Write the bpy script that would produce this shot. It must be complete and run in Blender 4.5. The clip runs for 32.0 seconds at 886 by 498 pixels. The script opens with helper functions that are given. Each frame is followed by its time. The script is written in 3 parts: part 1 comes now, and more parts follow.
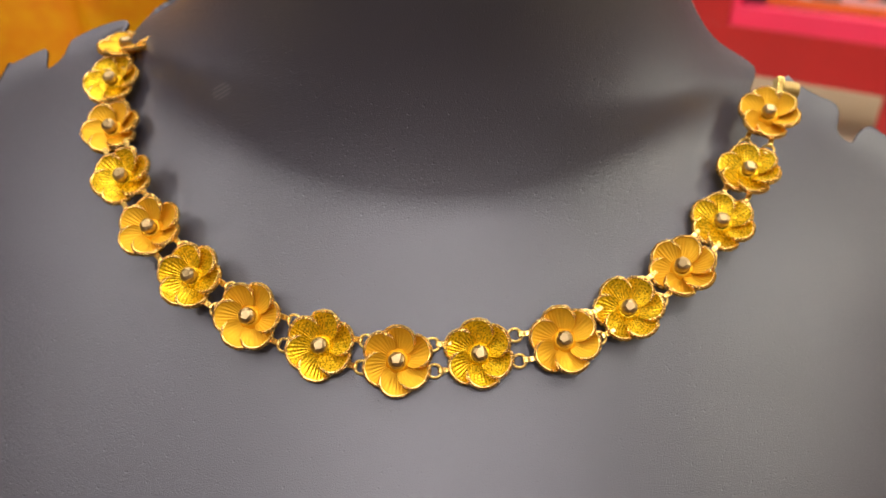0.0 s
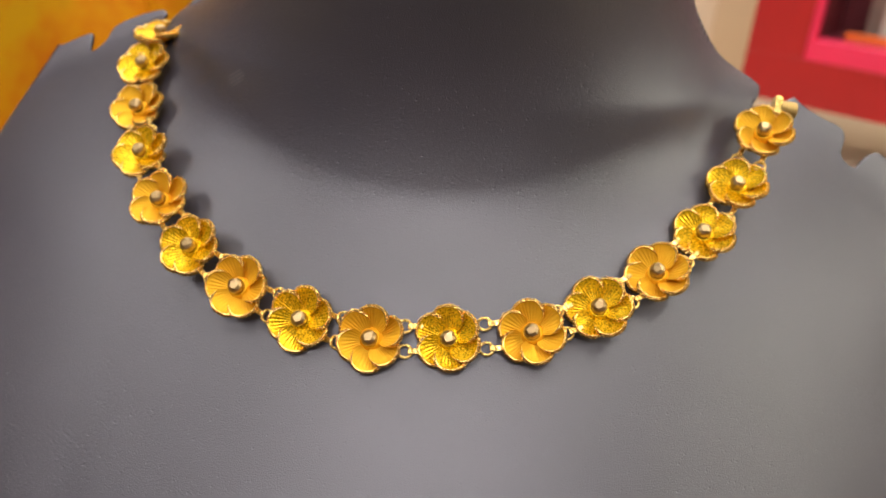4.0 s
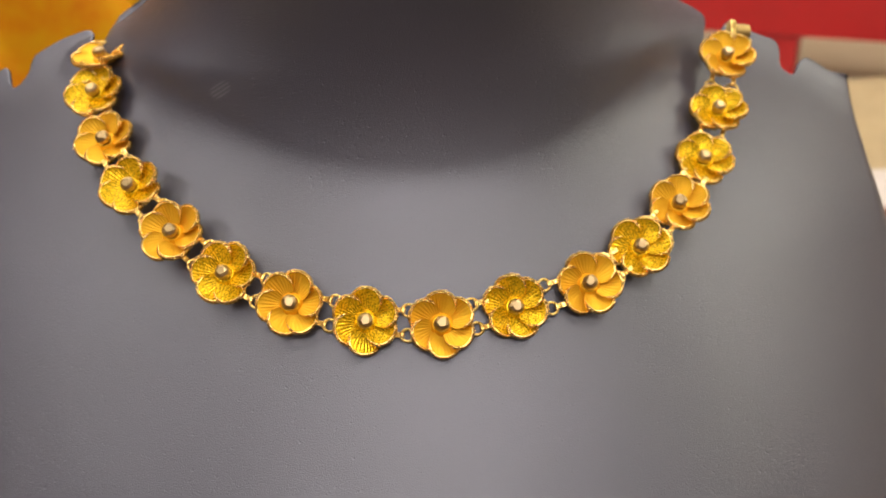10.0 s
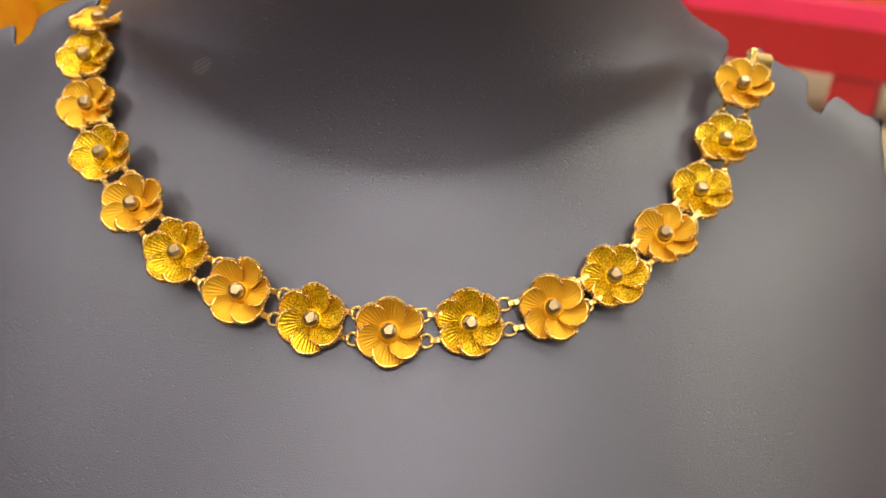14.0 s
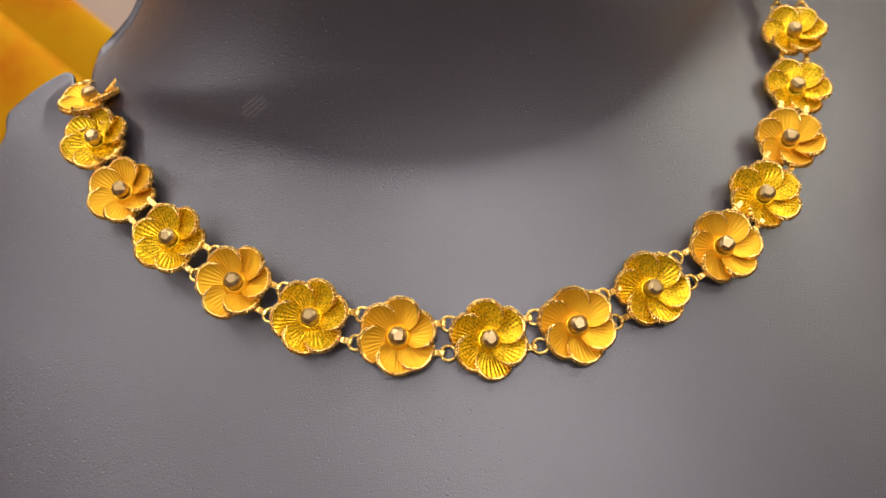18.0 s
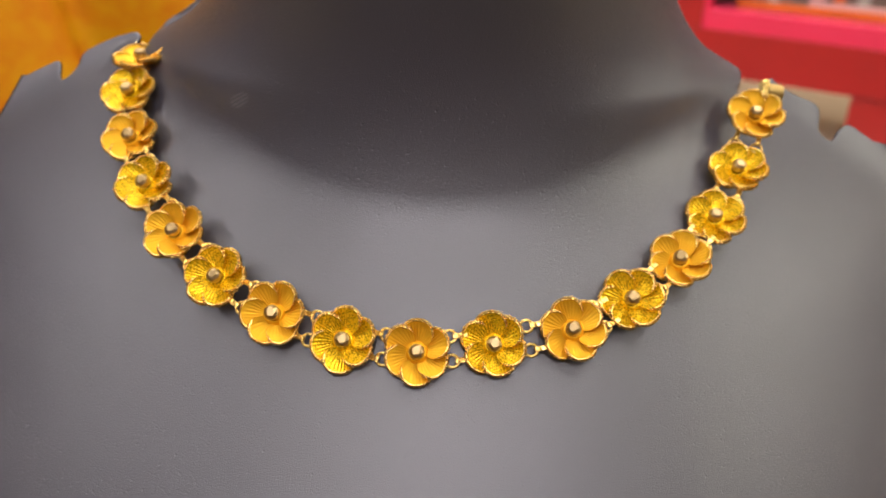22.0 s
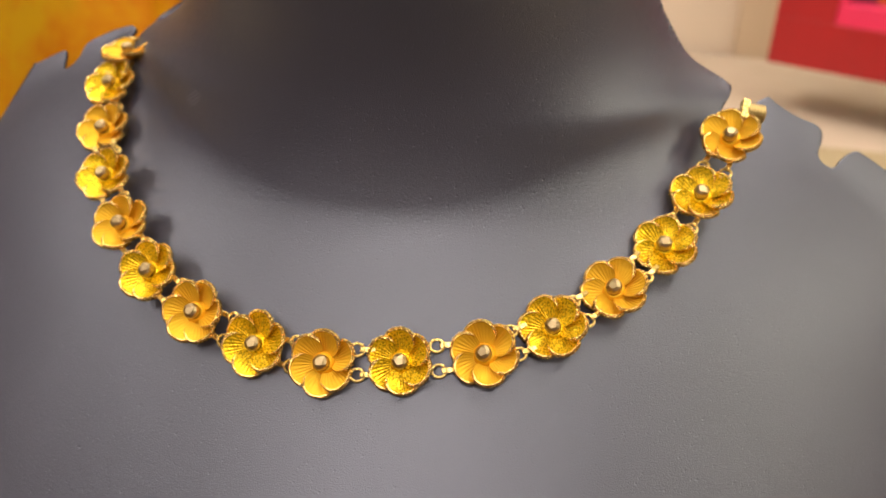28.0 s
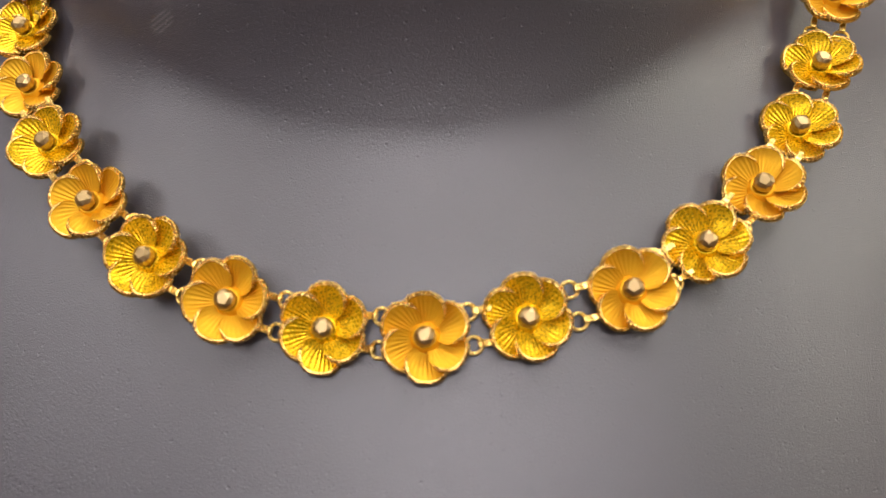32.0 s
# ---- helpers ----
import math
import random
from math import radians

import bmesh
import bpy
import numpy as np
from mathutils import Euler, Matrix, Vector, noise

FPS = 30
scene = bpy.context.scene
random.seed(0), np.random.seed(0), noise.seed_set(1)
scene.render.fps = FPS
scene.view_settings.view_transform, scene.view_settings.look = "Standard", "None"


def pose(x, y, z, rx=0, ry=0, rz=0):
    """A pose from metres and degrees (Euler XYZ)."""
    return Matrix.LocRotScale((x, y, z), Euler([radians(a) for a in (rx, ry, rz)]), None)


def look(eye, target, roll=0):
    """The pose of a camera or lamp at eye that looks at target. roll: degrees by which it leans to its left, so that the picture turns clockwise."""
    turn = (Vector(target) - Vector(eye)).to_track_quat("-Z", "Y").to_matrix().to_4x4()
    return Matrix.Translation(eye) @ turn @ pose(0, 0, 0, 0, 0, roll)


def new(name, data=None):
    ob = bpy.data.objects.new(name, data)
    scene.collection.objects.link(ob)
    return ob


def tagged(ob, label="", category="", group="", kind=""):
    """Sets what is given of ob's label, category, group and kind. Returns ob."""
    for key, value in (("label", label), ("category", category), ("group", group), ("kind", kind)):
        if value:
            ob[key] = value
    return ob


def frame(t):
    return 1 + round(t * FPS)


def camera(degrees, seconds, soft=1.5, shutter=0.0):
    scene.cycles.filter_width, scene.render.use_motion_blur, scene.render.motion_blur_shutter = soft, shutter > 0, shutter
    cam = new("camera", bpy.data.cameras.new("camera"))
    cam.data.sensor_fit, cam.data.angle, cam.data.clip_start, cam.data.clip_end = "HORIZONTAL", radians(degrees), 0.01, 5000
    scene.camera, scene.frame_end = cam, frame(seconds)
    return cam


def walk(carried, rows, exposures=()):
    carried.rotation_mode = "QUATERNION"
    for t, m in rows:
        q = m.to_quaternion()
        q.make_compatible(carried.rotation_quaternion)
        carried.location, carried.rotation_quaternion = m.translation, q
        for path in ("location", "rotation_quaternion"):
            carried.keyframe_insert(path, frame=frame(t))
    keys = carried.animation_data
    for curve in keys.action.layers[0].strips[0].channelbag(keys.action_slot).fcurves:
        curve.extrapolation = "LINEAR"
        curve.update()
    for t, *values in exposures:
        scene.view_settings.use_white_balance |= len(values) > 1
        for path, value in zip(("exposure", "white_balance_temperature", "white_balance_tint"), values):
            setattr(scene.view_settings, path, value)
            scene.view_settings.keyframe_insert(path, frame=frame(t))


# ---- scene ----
cam = camera(56.4, 32.0, soft=1.3)
METRES, EYE, TILT, LEAN, TURN = 0.42, 1.2, -25.0, -2.5, 4.6
# a close lens: the necklace is sharp, the room behind it soft
cam.data.dof.use_dof = True
cam.data.dof.focus_distance = 0.155
cam.data.dof.aperture_fstop = 17.0
ROWS = [
    (0, 0, 0, 0, 0, 0, -0),
    (0.5, 0.0026, -0.0015, -0.0047, 0.49, -0.02, -0.87),
    (1, 0.0107, -0.0045, -0.0074, 1.22, 0.04, -1.95),
    (1.5, 0.021, -0.0009, -0.0124, 2.21, 0.17, -3.27),
    (2, 0.035, -0.007, -0.0132, 3.48, 0.44, -4.64),
    (2.5, 0.0496, -0.0032, -0.0214, 4.74, 0.72, -5.72),
    (3, 0.0568, -0.0112, -0.025, 5.54, 1.01, -6.19),
    (3.5, 0.0555, -0.0164, -0.0197, 5.49, 1.06, -5.69),
    (4, 0.0432, -0.0172, -0.0135, 4.43, 1.11, -4.3),
    (4.5, 0.028, -0.0186, -0.0002, 2.4, 0.62, -2.05),
    (5.5, -0.0089, -0.0254, 0.0094, -1.549, 0.124, 3.109),
    (6.5, -0.0443, -0.0284, 0.0061, -4.73, -0.18, 7.5),
    (7, -0.0576, -0.025, 0.0032, -5.8, -0.43, 8.79),
    (7.5, -0.0687, -0.0243, 0.0002, -6.75, -0.89, 9.75),
    (8, -0.0799, -0.0252, -0.0019, -7.49, -1.18, 10.23),
    (8.5, -0.0846, -0.0239, -0.0039, -7.9, -1.57, 10.17),
    (9, -0.0825, -0.0224, -0.0042, -7.96, -1.94, 9.57),
    (9.5, -0.076, -0.0206, -0.0045, -7.73, -2, 8.61),
    (10, -0.0653, -0.019, -0.0012, -7.2, -2.02, 7.48),
    (10.5, -0.0549, -0.0161, 0.0008, -6.54, -1.86, 6.37),
    (11, -0.0444, -0.0169, 0.0023, -5.82, -1.55, 5.3),
    (11.5, -0.0397, -0.0099, 0.0001, -5.11, -1.45, 4.21),
    (12, -0.0317, -0.0071, -0, -4.38, -1.35, 3.08),
    (12.5, -0.0263, -0.0033, -0.0015, -3.75, -1.33, 1.93),
    (13, -0.0172, -0.0056, -0.0026, -3.15, -1.3, 0.92),
    (13.5, -0.0118, -0.0104, -0.0044, -2.79, -1.16, 0.35),
    (14.5, -0.026, 0.0147, -0.0075, -3.572, -1.244, 2.601),
    (15.5, -0.0639, 0.0489, -0.0076, -6.09, -1.64, 8.14),
    (16, -0.0882, 0.0555, -0.0057, -7.9, -1.89, 11.68),
    (16.5, -0.1078, 0.0603, -0.0009, -9.51, -2.15, 14.63),
    (17, -0.1203, 0.0562, 0.0065, -10.69, -2.43, 16.73),
    (17.5, -0.1294, 0.0522, 0.0109, -11.51, -2.65, 18),
    (18, -0.1312, 0.0531, 0.0131, -11.94, -2.88, 18.44),
    (18.5, -0.1293, 0.054, 0.0112, -12.08, -2.99, 18.21),
    (19, -0.1233, 0.0532, 0.0056, -11.7, -2.89, 17.31),
    (19.5, -0.1168, 0.0473, 0.0026, -10.76, -2.46, 15.72),
    (20, -0.1035, 0.0292, -0.0012, -9.25, -1.78, 13.46),
    (20.5, -0.0892, 0.0096, -0.0008, -7.36, -1.13, 10.67),
    (21, -0.0688, -0.0097, -0.0022, -5.31, -0.62, 7.5),
    (21.5, -0.0413, -0.0234, -0.0015, -3.42, -0.04, 4.2),
    (22, -0.0196, -0.0233, -0.0036, -1.68, 0.31, 1.02),
    (22.5, -0.0031, -0.0314, -0.0136, -0.04, 0.76, -1.76),
    (23, 0.0086, -0.0405, -0.0203, 1.46, 1, -3.94),
    (23.5, 0.0263, -0.0366, -0.0228, 2.96, 1.03, -5.46),
    (24, 0.0441, -0.0328, -0.0166, 4.42, 0.8, -6.5),
    (24.5, 0.0683, -0.0204, -0.0143, 5.76, 0.78, -7.36),
    (25, 0.0884, -0.0187, -0.0173, 7.13, 0.77, -8.18),
    (25.5, 0.1131, -0.0147, -0.0219, 8.45, 0.9, -8.77),
    (26.5, 0.1349, -0.0067, -0.0143, 9.93, 0.806, -8.214),
    (27.5, 0.1136, -0.0052, 0.004, 8.89, -0.04, -5.29),
    (28, 0.0844, -0.0092, 0.0127, 7.06, -0.85, -2.92),
    (28.5, 0.0631, -0.0189, 0.0225, 5.01, -1.92, -0.3),
    (29, 0.0437, -0.0084, 0.0306, 3.02, -2.91, 2.14),
    (29.5, 0.0217, 0.0203, 0.0222, 1.4, -3.45, 3.97),
    (30, 0.0085, 0.0437, 0.0125, 0.19, -3.42, 5.02),
    (30.5, 0.0005, 0.0615, 0.0066, -0.74, -3.12, 5.4),
    (31, -0.0093, 0.0836, -0.003, -1.41, -2.72, 5.48),
    (31.5, -0.0181, 0.0908, -0.0113, -1.95, -2.2, 5.53),
    (32, -0.0228, 0.0866, -0.0117, -2.27, -1.78, 5.6),
]
walk(cam, [(t, pose(0, 0, EYE, TILT, LEAN, TURN) @ pose(METRES * x, METRES * y, METRES * z, 90 + pitch, roll, yaw)) for t, x, y, z, yaw, pitch, roll in ROWS])
scene.view_settings.exposure = -0.59

# ---- world and lamps ----
world = bpy.data.worlds.new("world")
world.use_nodes = True
world.node_tree.nodes["Background"].inputs[0].default_value = (0.9, 0.95, 1.0, 1)
world.node_tree.nodes["Background"].inputs[1].default_value = 0.015
scene.world = world


def area_lamp(name, place, target, width, depth, watts, colour):
    lamp = bpy.data.lights.new(name, "AREA")
    lamp.shape, lamp.size, lamp.size_y, lamp.energy, lamp.color = "RECTANGLE", width, depth, watts, colour
    ob = new(name, lamp)
    ob.matrix_world = look(place, target)
    return ob


# the unseen ceiling's lamps: panels and round downlights, placed to match the bust's highlights
CEILING = 2.6
# the last four panels are added to brighten the chest's sides
PANELS = [(0.0, -1.22, 1.7, 0.38), (0.0, 0.45, 2.2, 0.9), (0.0, 1.35, 2.2, 0.5), (2.6, -0.15, 0.9, 1.9), (-2.15, -0.45, 0.8, 1.3), (-1.25, -1.75, 1.2, 0.3), (1.3, -1.8, 1.0, 0.3)]
for (px, py, pw, pd), watts in zip(PANELS, (34, 30, 16, 52, 26, 8, 8)):
    area_lamp("panel_lamp", (px, py, CEILING - 0.045), (px, py, 0), pw * 0.94, pd * 0.94, watts, (1.0, 0.955, 0.80) if px > 2 else (0.966, 0.893, 0.962))
DOWNLIGHTS = [(-0.75, -0.25), (0.75, -0.25), (0.05, -0.35)]
for (px, py), watts in zip(DOWNLIGHTS, (2.5, 6, 2)):
    spot = area_lamp("downlight_lamp", (px, py, CEILING - 0.032), (px, py, 0), 0.09, 0.09, watts, (1.0, 0.96, 0.9))
    spot.data.shape = "DISK"

# ---- materials ----
class Mat:
    """A small helper round a node material."""

    def __init__(self, name, base=(0.5, 0.5, 0.5), rough=0.5, metal=0.0):
        self.m = bpy.data.materials.new(name)
        self.m.use_nodes = True
        self.t = self.m.node_tree
        self.b = self.t.nodes["Principled BSDF"]
        self.set("Base Color", (*base, 1))
        self.set("Roughness", rough)
        self.set("Metallic", metal)

    def set(self, key, value):
        self.b.inputs[key].default_value = value
        return self

    def node(self, kind, **values):
        n = self.t.nodes.new(kind)
        for key, value in values.items():
            n.inputs[key.replace("_", " ")].default_value = value
        return n

    def coords(self, kind="Object"):
        return self.node("ShaderNodeTexCoord").outputs[kind]

    def link(self, a, b):
        self.t.links.new(a, b)
        return self

    def noise_at(self, scale, detail=4.0, rough=0.5, coords="Object", stretch=None):
        n = self.node("ShaderNodeTexNoise", Scale=scale, Detail=detail, Roughness=rough)
        src = self.coords(coords)
        if stretch:
            mp = self.node("ShaderNodeMapping")
            mp.inputs["Scale"].default_value = stretch
            self.link(src, mp.inputs[0])
            src = mp.outputs[0]
        self.link(src, n.inputs["Vector"])
        return n.outputs["Fac"]

    def ramp(self, fac, stops):
        r = self.node("ShaderNodeValToRGB")
        e = r.color_ramp.elements
        while len(e) < len(stops):
            e.new(0.5)
        for k, (p, c) in zip(e, stops):
            k.position = p
            k.color = (*c, 1) if len(c) == 3 else c
        self.link(fac, r.inputs[0])
        return r.outputs[0]

    def grey(self, fac, a, b, lo=0.3, hi=0.7):
        r = self.node("ShaderNodeMapRange")
        r.inputs["From Min"].default_value, r.inputs["From Max"].default_value = lo, hi
        r.inputs["To Min"].default_value, r.inputs["To Max"].default_value = a, b
        self.link(fac, r.inputs["Value"])
        return r.outputs[0]

    def colour(self, socket):
        return self.link(socket, self.b.inputs["Base Color"])

    def rough(self, socket):
        return self.link(socket, self.b.inputs["Roughness"])

    def bump(self, fac, distance, strength=1.0, after=None):
        n = self.node("ShaderNodeBump", Strength=strength, Distance=distance)
        self.link(fac, n.inputs["Height"])
        if after:
            self.link(after, n.inputs["Normal"])
        self.link(n.outputs[0], self.b.inputs["Normal"])
        return n.outputs[0]


def mix_colours(mat, fac, a, b):
    """a and b: sockets or colours."""
    n = mat.node("ShaderNodeMix")
    n.data_type = "RGBA"
    for socket, value in ((n.inputs[6], a), (n.inputs[7], b)):
        if isinstance(value, tuple):
            socket.default_value = (*value, 1)
        else:
            mat.link(value, socket)
    mat.link(fac, n.inputs[0])
    return n.outputs[2]


def leatherette():
    m = Mat("leatherette", (0.1, 0.1, 0.11), 0.46)
    tone = m.noise_at(28, 3)
    base = m.ramp(tone, [(0.3, (0.026, 0.0253, 0.034)), (0.7, (0.033, 0.0318, 0.0425))])
    # a few specks of dust
    v = m.node("ShaderNodeTexVoronoi", Scale=95.0)
    m.link(m.coords(), v.inputs["Vector"])
    dust = m.ramp(v.outputs["Distance"], [(0.0, (1, 1, 1)), (0.014, (1, 1, 1)), (0.02, (0, 0, 0))])
    pick = m.node("ShaderNodeMath")
    pick.operation = "GREATER_THAN"
    pick.inputs[1].default_value = 0.80
    sep = m.node("ShaderNodeSeparateColor")
    m.link(v.outputs["Color"], sep.inputs[0])
    m.link(sep.outputs[0], pick.inputs[0])
    both = m.node("ShaderNodeMath")
    both.operation = "MULTIPLY"
    m.link(dust, both.inputs[0]).link(pick.outputs[0], both.inputs[1])
    worn = mix_colours(m, both.outputs[0], base, (0.55, 0.53, 0.5))
    # a scuff on the neck: small oval with slanting scratches, its sheen painted pale
    place = m.node("ShaderNodeMapping")
    place.vector_type = "TEXTURE"
    place.inputs["Location"].default_value = (-0.0622, 0.181, 1.1516)
    place.inputs["Rotation"].default_value = (0.0, radians(-33), 0.0)
    place.inputs["Scale"].default_value = (0.0034, 0.02, 0.0019)
    m.link(m.coords(), place.inputs[0])
    far = m.node("ShaderNodeVectorMath")
    far.operation = "LENGTH"
    m.link(place.outputs[0], far.inputs[0])
    oval = m.ramp(far.outputs["Value"], [(0.0, (1, 1, 1)), (0.75, (1, 1, 1)), (1.0, (0, 0, 0))])
    lines = m.node("ShaderNodeTexWave", Scale=0.8, Distortion=1.5)
    lines.bands_direction = "Z"
    m.link(place.outputs[0], lines.inputs["Vector"])
    scuff = m.node("ShaderNodeMath")
    scuff.operation = "MULTIPLY"
    m.link(oval, scuff.inputs[0]).link(lines.outputs["Fac"], scuff.inputs[1])
    half = m.node("ShaderNodeMath")
    half.operation = "MULTIPLY"
    half.inputs[1].default_value = 0.17
    m.link(scuff.outputs[0], half.inputs[0])
    m.colour(mix_colours(m, half.outputs[0], worn, (0.34, 0.33, 0.33)))
    m.set("Specular IOR Level", 1.0).set("IOR", 1.56)
    m.rough(m.grey(m.noise_at(900, 3), 0.32, 0.40))
    # pebbled grain of two sizes and sparse pits, over faint waviness of the cover
    g = m.bump(m.noise_at(45, 2), 0.0006, 0.04)
    g = m.bump(m.noise_at(2900, 1, 0.6), 0.00012, 0.45, g)
    g = m.bump(m.noise_at(6400, 0, 0.5), 0.00009, 0.45, g)
    pv = m.node("ShaderNodeTexVoronoi", Scale=520.0)
    m.link(m.coords(), pv.inputs["Vector"])
    pits = m.ramp(pv.outputs["Distance"], [(0.0, (0, 0, 0)), (0.17, (1, 1, 1))])
    m.bump(pits, 0.00008, 0.8, g)
    return m.m


def gold(name, base, rough, grain, strength, metal=1.0):
    m = Mat(name, base, rough, metal)
    t = m.noise_at(260, 2)
    m.colour(m.ramp(t, [(0.3, tuple(c * 0.94 for c in base)), (0.7, base)]))
    m.rough(m.grey(m.noise_at(2600, 2), rough * 0.8, min(1, rough * 1.25)))
    if strength > 0.05:
        m.bump(m.noise_at(grain, 2), 0.00005, strength)
    return m.m


M_LEATHER = leatherette()
M_EDGE = Mat("bust_edge", (0.012, 0.011, 0.012), 0.8).set("Specular IOR Level", 0.1).m
M_SATIN = gold("satin_gold", (0.86, 0.485, 0.022), 0.50, 9000, 0.25, 0.72)
M_SHINY = gold("polished_gold", (0.86, 0.545, 0.010), 0.28, 3000, 0.02, 0.72)
M_CUT = gold("diamond_cut_gold", (0.80, 0.56, 0.18), 0.24, 3000, 0.1)
M_WIRE = gold("gold_wire", (0.82, 0.58, 0.17), 0.28, 3000, 0.15)
M_BEAD = gold("faceted_bead", (0.38, 0.27, 0.125), 0.34, 3000, 0.02)
M_OLDGOLD = gold("dull_gold", (0.36, 0.25, 0.085), 0.42, 3000, 0.3)


def painted(name, base, rough=0.4, vary=0.12, scale=6.0):
    m = Mat(name, base, rough)
    m.colour(m.ramp(m.noise_at(scale, 4), [(0.3, tuple(c * (1 - vary) for c in base)), (0.7, tuple(min(1, c * (1 + vary)) for c in base))]))
    m.rough(m.grey(m.noise_at(scale * 6, 3), rough * 0.85, min(1, rough * 1.15)))
    m.bump(m.noise_at(scale * 40, 3), 0.0004, 0.2)
    return m.m


M_WALL = painted("beige_wall", (0.62, 0.50, 0.34), 0.7, 0.04, 2.0)
M_PANEL = painted("grey_beige_panel", (0.42, 0.35, 0.30), 0.6, 0.05, 3.0)
M_TAN = painted("tan_strip", (0.54, 0.40, 0.24), 0.6, 0.06, 3.0)
M_LEDGE = painted("beige_ledge", (0.46, 0.36, 0.24), 0.6, 0.05, 4.0)
M_CEIL = painted("white_ceiling", (0.8, 0.79, 0.77), 0.8, 0.03, 2.0)
# unseen walls and floor, darkened so the bust's neck reflects less light
M_UNSEENWALL = painted("unseen_wall", (0.225, 0.175, 0.15), 0.7, 0.1, 2.0)
M_FLOOR = painted("unseen_floor", (0.09, 0.07, 0.06), 0.3, 0.12, 3.0)
M_OLIVE = painted("olive_cloth", (0.29, 0.22, 0.105), 0.8, 0.1, 14.0)
M_RED = painted("red_paint", (0.37, 0.014, 0.015), 0.35, 0.08, 8.0)
M_VELVET = painted("red_velvet", (0.30, 0.008, 0.008), 0.8, 0.15, 40.0)
# light caught by the cabinet's inner edges, painted as a pinker red
M_LITRED = painted("lit_red", (0.72, 0.03, 0.09), 0.4, 0.08, 8.0)
# shade inside the cabinet, put into the colour as dark maroon
M_SHADEDRED = painted("shaded_red", (0.09, 0.006, 0.010), 0.6, 0.1, 10.0)
M_BROWN = painted("brown_wood", (0.16, 0.06, 0.025), 0.45, 0.2, 30.0)
M_CREAM = painted("cream_card", (0.42, 0.38, 0.32), 0.6, 0.05, 12.0)
M_TAUPE = painted("taupe_velvet", (0.20, 0.14, 0.11), 0.9, 0.2, 18.0)
M_PALE = painted("pale_pink_plastic", (0.62, 0.36, 0.34), 0.4, 0.06, 10.0)
M_ORANGE = painted("orange_trim", (0.65, 0.14, 0.02), 0.4, 0.1, 10.0)
M_LAMPFRAME = painted("lamp_frame", (0.7, 0.7, 0.7), 0.4, 0.03, 4.0)
M_GLOW = Mat("diffuser", (0.9, 0.9, 0.9), 0.5)
M_GLOW.set("Emission Color", (1.0, 0.95, 0.88, 1)).set("Emission Strength", 4.0)
M_GLOW = M_GLOW.m


def printed_silk():
    m = Mat("yellow_silk", (0.8, 0.4, 0.02), 0.7)
    m.set("Specular IOR Level", 0.06)
    a = m.ramp(m.noise_at(17.0, 4, 0.62), [(0.36, (0.37, 0.105, 0.002)), (0.47, (0.40, 0.155, 0.002)), (0.6, (0.41, 0.215, 0.003))])
    g = m.ramp(m.noise_at(9.5, 3, 0.5, stretch=(1.3, 1, 0.8)), [(0.53, (0, 0, 0)), (0.66, (1, 1, 1))])
    m.colour(mix_colours(m, g, a, (0.25, 0.175, 0.004)))
    m.bump(m.noise_at(1400, 2), 0.0003, 0.3)
    return m.m


M_SILK = printed_silk()


# ---- mesh helpers ----
def mesh_of(name, bm, materials, smooth=False):
    me = bpy.data.meshes.new(name)
    if smooth:
        for f in bm.faces:
            f.smooth = True
    bm.to_mesh(me)
    bm.free()
    for m in materials if isinstance(materials, (list, tuple)) else [materials]:
        me.materials.append(m)
    return me


def thing(name, place=(0, 0, 0), label="", category="", group="", kind=""):
    ob = new(name)
    ob.empty_display_size = 0.01
    ob.matrix_basis = Matrix.Translation(place)
    return tagged(ob, label, category, group, kind)


def part(name, bm, material, parent, label="", smooth=False, m=None):
    me = bm if isinstance(bm, bpy.types.Mesh) else mesh_of(name, bm, material, smooth)
    ob = new(name, me)
    ob.parent = parent
    if m is not None:
        ob.matrix_basis = m
    return tagged(ob, label)


def solid(name, bm, material, smooth=False, label="", category="", kind="", group="", m=None):
    ob = new(name, mesh_of(name, bm, material, smooth))
    if m is not None:
        ob.matrix_basis = m
    return tagged(ob, label, category, group, kind)


def box(x0, x1, y0, y1, z0, z1, bevel=0.0, seg=2):
    bm = bmesh.new()
    bmesh.ops.create_cube(bm, size=1.0, matrix=Matrix.LocRotScale(((x0 + x1) / 2, (y0 + y1) / 2, (z0 + z1) / 2), None, (x1 - x0, y1 - y0, z1 - z0)))
    if bevel:
        bmesh.ops.bevel(bm, geom=list(bm.edges), offset=bevel, segments=seg, affect="EDGES", profile=0.5)
    return bm


def tube(bm, points, radius, sides=8, closed=False, squash=1.0):
    """A round bar along points; radius may be a list."""
    pts = [Vector(p) for p in points]
    n = len(pts)
    rings = []
    up = Vector((0.13, 0.21, 1.0)).normalized()
    for i, p in enumerate(pts):
        a, b = (pts[i - 1], pts[(i + 1) % n]) if closed else (pts[max(0, i - 1)], pts[min(n - 1, i + 1)])
        d = (b - a).normalized()
        s = d.cross(up).normalized()
        w = s.cross(d)
        r = radius[i] if isinstance(radius, (list, tuple)) else radius
        rings.append([bm.verts.new(p + r * (math.cos(k * math.tau / sides) * s + squash * math.sin(k * math.tau / sides) * w)) for k in range(sides)])
    for i in range(n if closed else n - 1):
        a, b = rings[i], rings[(i + 1) % n]
        for k in range(sides):
            bm.faces.new((a[k], a[(k + 1) % sides], b[(k + 1) % sides], b[k]))
    if not closed:
        bm.faces.new(rings[0][::-1])
        bm.faces.new(rings[-1])
    return bm


# ---- the display bust: a dome of a chest that meets a flat back, and a neck ----
X0, YB = -0.0162, 0.224
